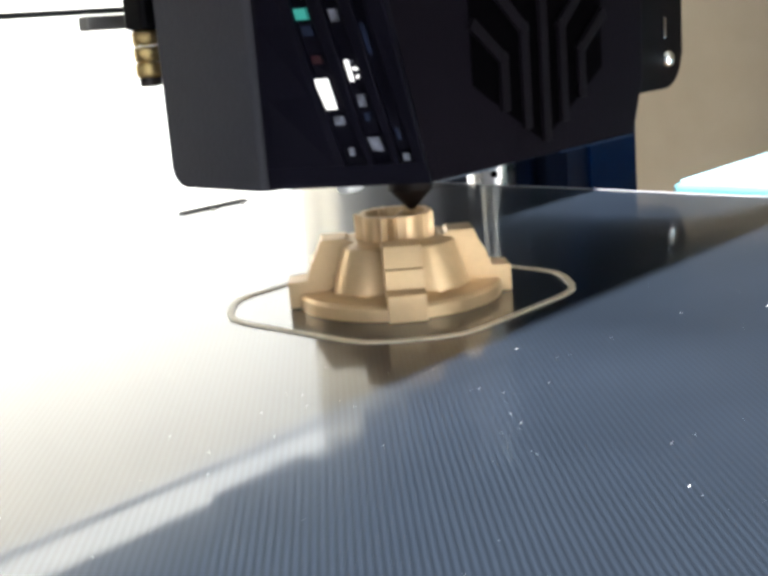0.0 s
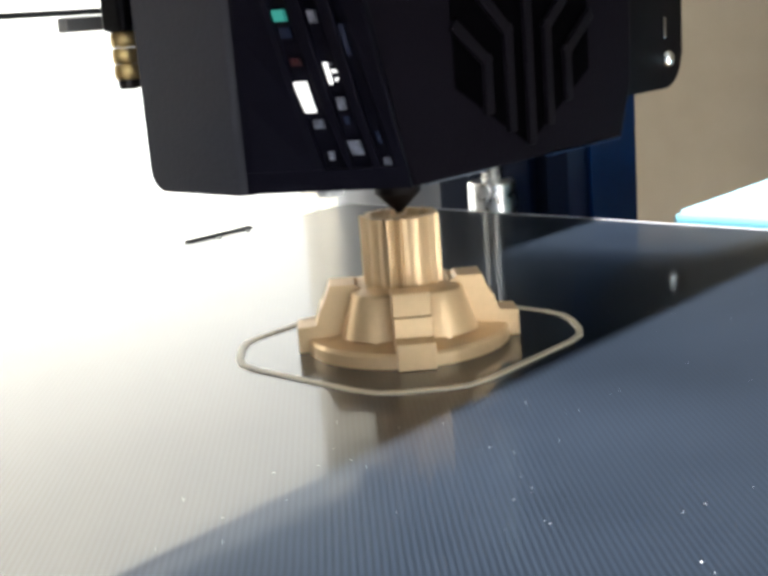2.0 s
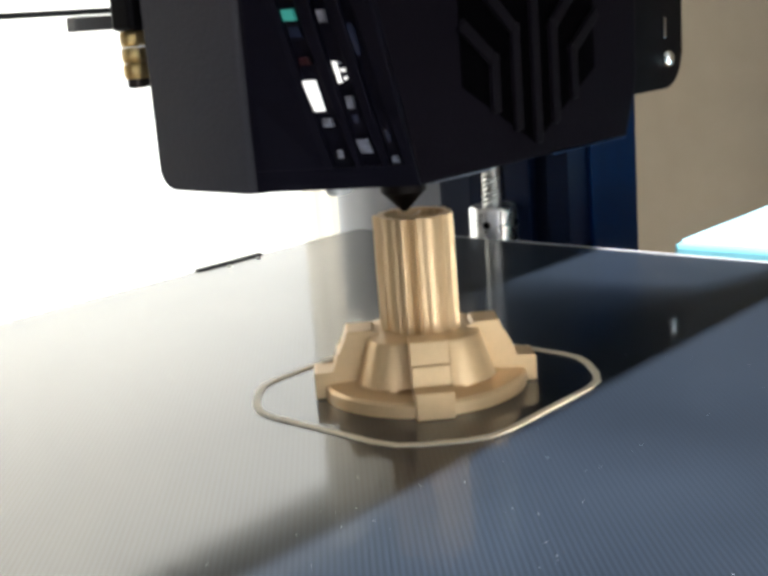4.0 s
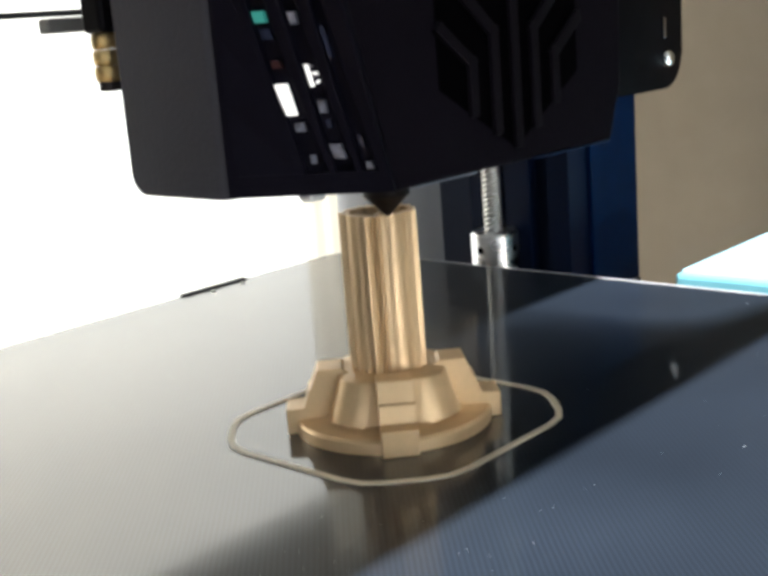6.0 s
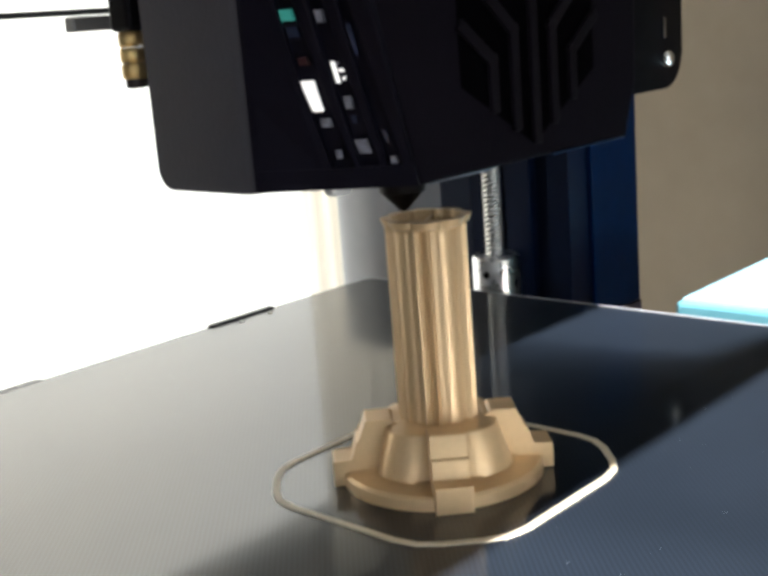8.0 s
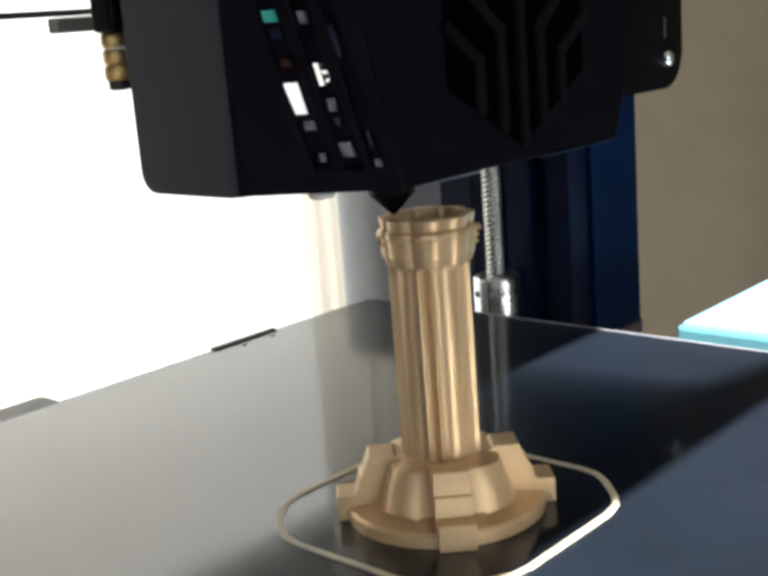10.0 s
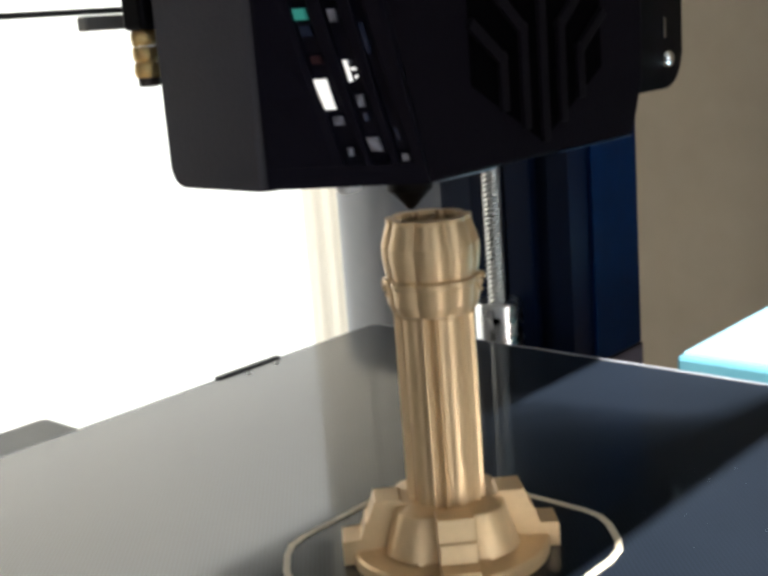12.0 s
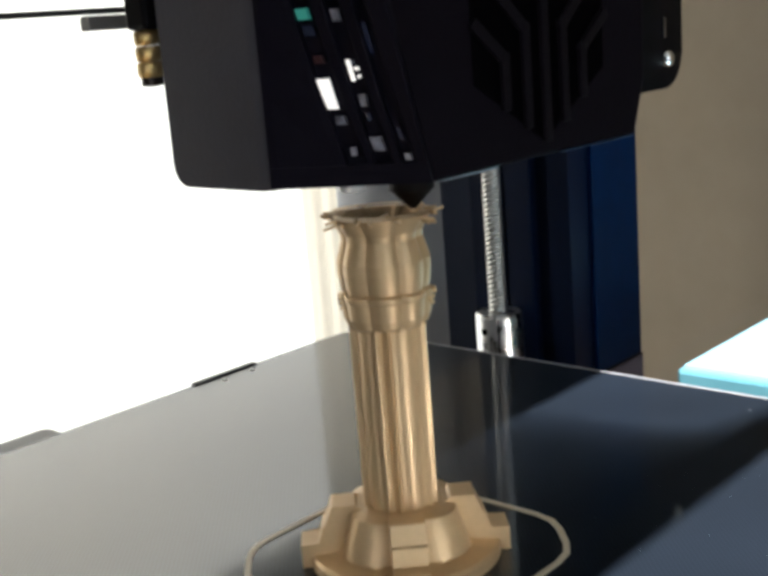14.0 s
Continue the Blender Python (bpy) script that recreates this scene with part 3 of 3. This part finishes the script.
def print_head():
    """Its origin is the nozzle's tip."""
    h = thing("print_head", "black print head shell with a hexagonal grille", "print head")
    zb, zt = 17.4, 95.0
    # main shell: the side, the slanted glossy corner, and the front
    xl, yb, yc, yf = -75.0, -13.2, -36.6, -58.0
    def shell_side():
        bm = prism([(yb, zb), (yc, zb), (yc, zt), (yb, zt)], xl - .55, xl + 30, 0, axis="x")
        e = [e for e in bm.edges if abs(e.verts[0].co.x - e.verts[1].co.x) > 10 and e.verts[0].co.z < zb + 1 and e.verts[0].co.y > yb - 1]
        bmesh.ops.bevel(bm, geom=e, offset=3.6, segments=6, affect="EDGES", profile=.5)
        e = [e for e in bm.edges if all(abs(v.co.y - yc) < .1 and v.co.x < xl + .1 for v in e.verts)]
        bmesh.ops.bevel(bm, geom=e, offset=2.2, segments=5, affect="EDGES", profile=.5)
        return bm
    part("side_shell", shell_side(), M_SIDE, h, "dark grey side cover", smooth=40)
    # front block, whose left edge leans
    bm = bmesh.new()
    def xe(z):
        return -62.6 - (z - zb) * .27
    lo = [(xe(zb) + 1.6, yf), (-1, yf), (1.5, -20), (-44, -20), (-44, yc + .5), (xl + 5, yc + .5)]
    hi = [(xe(zt) + 1.6, yf), (5, yf), (7, -20), (-44, -20), (-44, yc + .5), (xl + 5, yc + .5)]
    a = [bm.verts.new((x, y, zb)) for x, y in lo]
    mid = [bm.verts.new((x, y, zb + 10)) for x, y in ((xe(zb + 10) + 1.6, yf), (3, yf), (5, -20), (-44, -20), (-44, yc + .5), (xl + 5, yc + .5))]
    b = [bm.verts.new((x, y, zt)) for x, y in hi]
    bm.faces.new(a[::-1])
    bm.faces.new(b)
    for p, q in ((a, mid), (mid, b)):
        for i in range(6):
            bm.faces.new((p[i], p[(i + 1) % 6], q[(i + 1) % 6], q[i]))
    bmesh.ops.bevel(bm, geom=[e for e in bm.edges if max(v.co.y for v in e.verts) < yf + 1 and not all(abs(v.co.z - zb - 10) < 1 for v in e.verts)], offset=.7, segments=2, affect="EDGES", profile=.5)
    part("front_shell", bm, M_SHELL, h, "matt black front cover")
    # glossy slanted strips between side and front
    def corner(u, z, out):
        p = Vector((xl, yc)).lerp(Vector((xe(z), yf)), u)
        nrm = Vector((-(yc - yf), -(xe(z) - xl))).normalized()
        return p + nrm * out
    def slab(name, u0, u1, z0, z1, low, high, mat, parent, label="", rows=8):
        """A piece of the corner between two leaning lines, standing proud of it."""
        bm = bmesh.new()
        grid = []
        for j in range(rows):
            z = z0 + (z1 - z0) * j / (rows - 1)
            a, b = u0(z), max(u1(z), u0(z) + .004)
            ring = [(a, low), (b, low), (b, high * .75), (b - (b - a) * .12, high), (a + (b - a) * .12, high), (a, high * .75)]
            grid.append([bm.verts.new((*corner(u, z, o), z)) for u, o in ring])
        for p, q in zip(grid, grid[1:]):
            for i in range(6):
                bm.faces.new((p[i], p[(i + 1) % 6], q[(i + 1) % 6], q[i]))
        bm.faces.new(grid[0][::-1])
        bm.faces.new(grid[-1])
        return part(name, bm, mat, parent, label)
    # three leaning slots in a satin corner; small insets imitate highlights and glimpsed daylight
    middle = (lambda z: .577 - (z - 22.2) * .0086, lambda z: .754 - (z - 22.3) * .0057, lambda z: .915 - (z - 21.3) * .0036)
    half = (.072, .062, .045)
    end = lambda u: (lambda z: max(.0, u(z)))
    panel = slab("corner_panel", lambda z: .0, lambda z: 1.02, zb + .6, zt, -4.5, -.6, M_SATIN, h, "black slotted corner panel")
    edges = [lambda z: .0]
    for k in range(3):
        edges += [end(lambda z, k=k: middle[k](z) - half[k]), end(lambda z, k=k: middle[k](z) + half[k])]
    edges.append(lambda z: 1.03)
    for k in range(0, 8, 2):
        slab("corner_bar", edges[k], edges[k + 1], 21.0, zt, -.6, .55, M_SATIN, panel)
    slab("corner_foot", lambda z: .0, lambda z: 1.03, zb + .3, 20.98, -.6, .55, M_SATIN, panel, rows=3)
    insets = ((0, 43.0, 45.2, -.9, .6, M_GLINT_TEAL, "teal highlight inset"), (0, 40.6, 42.6, -.7, .7, M_BLUEPART, "slate blue inset"), (0, 36.5, 38.0, -.6, .5, M_INSET_RED, "dark red inset"),
                (0, 29.6, 34.2, -.9, .2, M_GLINT, "white inset glowing as a highlight"), (0, 27.2, 28.9, -.6, .6, M_PALE, "pale grey highlight inset"), (0, 22.4, 24.0, -.3, .5, M_PALE, "pale grey highlight inset"),
                (1, 42.4, 44.8, -.6, .6, M_PALE, "pale grey highlight inset"), (1, 33.6, 36.8, -.6, -.25, M_GLINT, "white inset glowing as a highlight"),
                (1, 36.3, 36.8, .15, .5, M_PALE, "pale grey highlight inset"), (1, 35.2, 35.7, .2, .55, M_GLINT, "white inset glowing as a highlight"), (1, 34.0, 34.5, .2, .6, M_GLINT, "white inset glowing as a highlight"),
                (1, 29.8, 32.2, -.5, .7, M_PALE, "pale grey highlight inset"), (1, 27.6, 29.2, -.3, .6, M_BLUEPART, "slate blue inset"), (1, 23.0, 25.8, -.7, .7, M_PALE, "pale grey highlight inset"),
                (2, 37.5, 43.5, -.8, .1, M_BLUEPART, "slate blue film"), (2, 21.3, 22.7, -.5, .7, M_PALE, "pale grey highlight inset"), (2, 24.5, 27.0, -.3, .3, M_BLUEPART, "slate blue inset"))
    rnd = random.Random(5)
    for k, z0, z1, s0, s1, mat, label in insets:
        big = mat is M_GLINT
        a, b = rnd.uniform(-.2, .2), rnd.uniform(-.25, .1)
        lo = lambda z: middle[k](z) + half[k] * (s0 * .95 + a * (z - z0) / (z1 - z0))
        hi = lambda z: middle[k](z) + half[k] * (s1 * (.9 if big else .7) + b * (z1 - z) / (z1 - z0))
        slab("inset", lo, hi, z0, z1 - (0 if big else .25) * (z1 - z0), -.6, .15, mat, panel, label, rows=4)
    # hexagonal grille: a flat plate coloured near-black for recess shade, and branching ribs
    gx, gz, R = -31.0, 42.0, 22.0
    hexa = [(gx + R * math.sin(radians(60 * k)), gz + R * math.cos(radians(60 * k))) for k in range(6)]
    g = part("grille", prism(hexa, yf - .12, yf + .5, 0, axis="y"), M_RECESS_SHADE, h, "hexagonal vent plate, recess shade painted black")
    def rib(points, w=1.5):
        for turn, ((x0, z0), (x1, z1)) in enumerate(zip(points, points[1:])):
            d = Vector((x1 - x0, z1 - z0))
            L = d.length + w
            bm = box(-w / 2, L - w / 2, -.95 + .06 * turn, 0, -w / 2, w / 2, .2)
            bm.transform(Matrix.Translation((gx + x0, yf - .1, gz + z0)) @ Matrix.Rotation(-math.atan2(d.y, d.x), 4, "Y"))
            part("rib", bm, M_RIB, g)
    rib([(0, -21), (0, 20.5)], 2.0)
    for s in (-1, 1):
        rib([(s * 5.5, -18.3), (s * 5.5, -3), (s * 17.5, 7)], 2.0)
        rib([(s * 11.4, -14.8), (s * 11.4, -7.4), (s * 18.6, -2)], 2.0)
        rib([(s * 5.5, 17.5), (s * 5.5, 9), (s * 12, 14)], 2.0)
    # carriage behind, with a bar, brass spring and fittings
    part("carriage", box(-36, -4, -19, 40, 26, zt, 2), M_PLATE, h)
    part("carriage_arm", box(-10, 20, 40.2, 97.8, 76, 94, 2), M_PLATE, h)
    under = [(-12, 73), (5, 70), (12.8, 69.5), (14, 62), (27, 61.5), (34, 58.6), (40, 57.4), (52, 61), (63, 63.7), (80.5, 64.2), (81, 52.6), (100, 52.6), (100, 95), (-12, 95)]
    part("carriage_plate", prism(under, 98, 101, 0, axis="y"), M_PLATE, h, "black carriage plate with rollers")
    part("bar", box(-71.5, -56, 12, 15, 44.2, 46.9, .4), M_BAR, h, "grey steel bar")
    part("post", box(-76, -70, -10.5, -5, 43.5, 70, .8), M_PLATE, h)
    prof, z = [(1.2, 34.0), (1.9, 34.2), (1.9, 35.6)], 35.6
    part("spring_tip", lathe(prof, 16, -72.0, -5.4), M_DARKMETAL, h, "dark spring tip", smooth=40)
    for k in range(3):
        z = 35.6 + 2.66 * k
        part("brass_ring", lathe([(1.95, z), (2.2, z + .15), (2.35, z + 1.0), (2.3, z + 2.2), (2.0, z + 2.6)], 20, -72.0, -5.4), M_BRASS, h, "worn brass ring", smooth=50)
    # hot end
    part("nozzle", lathe([(.35, 0), (.6, 0), (4.6, 4.2), (5.2, 4.6), (5.2, 7.5), (3, 7.6), (3, 12)], 20, 0, 0), M_HOT, h, "dark hot nozzle", smooth=35)
    part("heater_block", box(-9, 10, -8, 9, 12, 24, 1), M_DARKMETAL, h)
    part("duct", prism([(-30, 14), (-14, 8.4), (-11, 9.4), (-22, 17.4), (-30, 20)], -10, 2, .5, axis="y"), M_SHELL, h, "black air duct")
    part("duct_lip", box(-68.5, -64.2, -47, -44, 16.3, 18.6, 1.0, 3), M_FRAME, h, "white plastic duct lip", smooth=60)
    part("rear_duct", prism([(6, 10.5), (28, 9.2), (30, 12), (28, 22), (6, 24)], -6, 12, .8, axis="y"), M_DUCT, h, "smoky plastic air duct")
    part("duct_plate", box(5, 27, -5, 8, 5.4, 7.2, .6), M_DUCT, h, "smoky plastic plate beside the nozzle")
    part("plate_stem", box(20, 26, -3, 6, 7.3, 22, .6), M_DUCT, h)
    # thin blue strip painting the highlight on the cover's lower edge
    part("edge_glint", box(-26, -2, yf - .25, yf + .6, zb - .12, zb + .12, .08), M_EDGE_GLINT, h, "thin blue painted highlight along the cover's lower edge")
    return h


room()
furniture()
the_turners = printer_frame()
display()
the_bed = bed()
the_skirt = skirt()
the_print, the_layers = print_piece()
the_gantry = gantry()
the_head = print_head()


def motions():
    bed_rows = list(zip(TIMES, BED))
    walk(the_bed, [(t, pose(0, b / 1000, 0)) for t, b in bed_rows])
    walk(the_skirt, [(t, pose(CX / 1000, (CY + b) / 1000, 0)) for t, b in bed_rows])
    walk(the_print, [(t, pose(CX / 1000, (CY + b) / 1000, 0)) for t, b in bed_rows])
    walk(the_gantry, [(t, pose(0, 0, (BASE + r) / 1000)) for t, r in zip(TIMES, RISE)])
    walk(the_head, [(t, pose((x + 75) / 1000, 0.170, (BASE - NOZZLE + r) / 1000)) for t, x, r in zip(TIMES, HEAD, RISE)])
    # the lead screw turns once for each 8 mm of rise
    for ob, cx, cy in the_turners:
        walk(ob, [(k / 10, pose(cx / 1000, cy / 1000, 0, 0, 0, -45 * rise(k / 10))) for k in range(141)])
    # each layer waits inside the hollow foot until the nozzle lays it down
    for k, (ob, z0, z1) in enumerate(the_layers):
        there = pose(0, 0, z0 / 1000)
        if z1 <= BASE - NOZZLE:
            walk(ob, [(0, there), (14, there)])
            continue
        wait = pose(0, 0, .001 if z0 > 57 else (1.0 + .5 * (k % 22)) / 1000)
        t = float(np.interp(z1 - BASE + NOZZLE, RISE, TIMES))
        t = max(2, round(t * FPS)) / FPS
        rows = [(0, wait), (t - 1 / FPS, wait), (t, there)]
        if t < 14 - 1.5 / FPS:
            rows.append((14, there))
        walk(ob, rows)


motions()
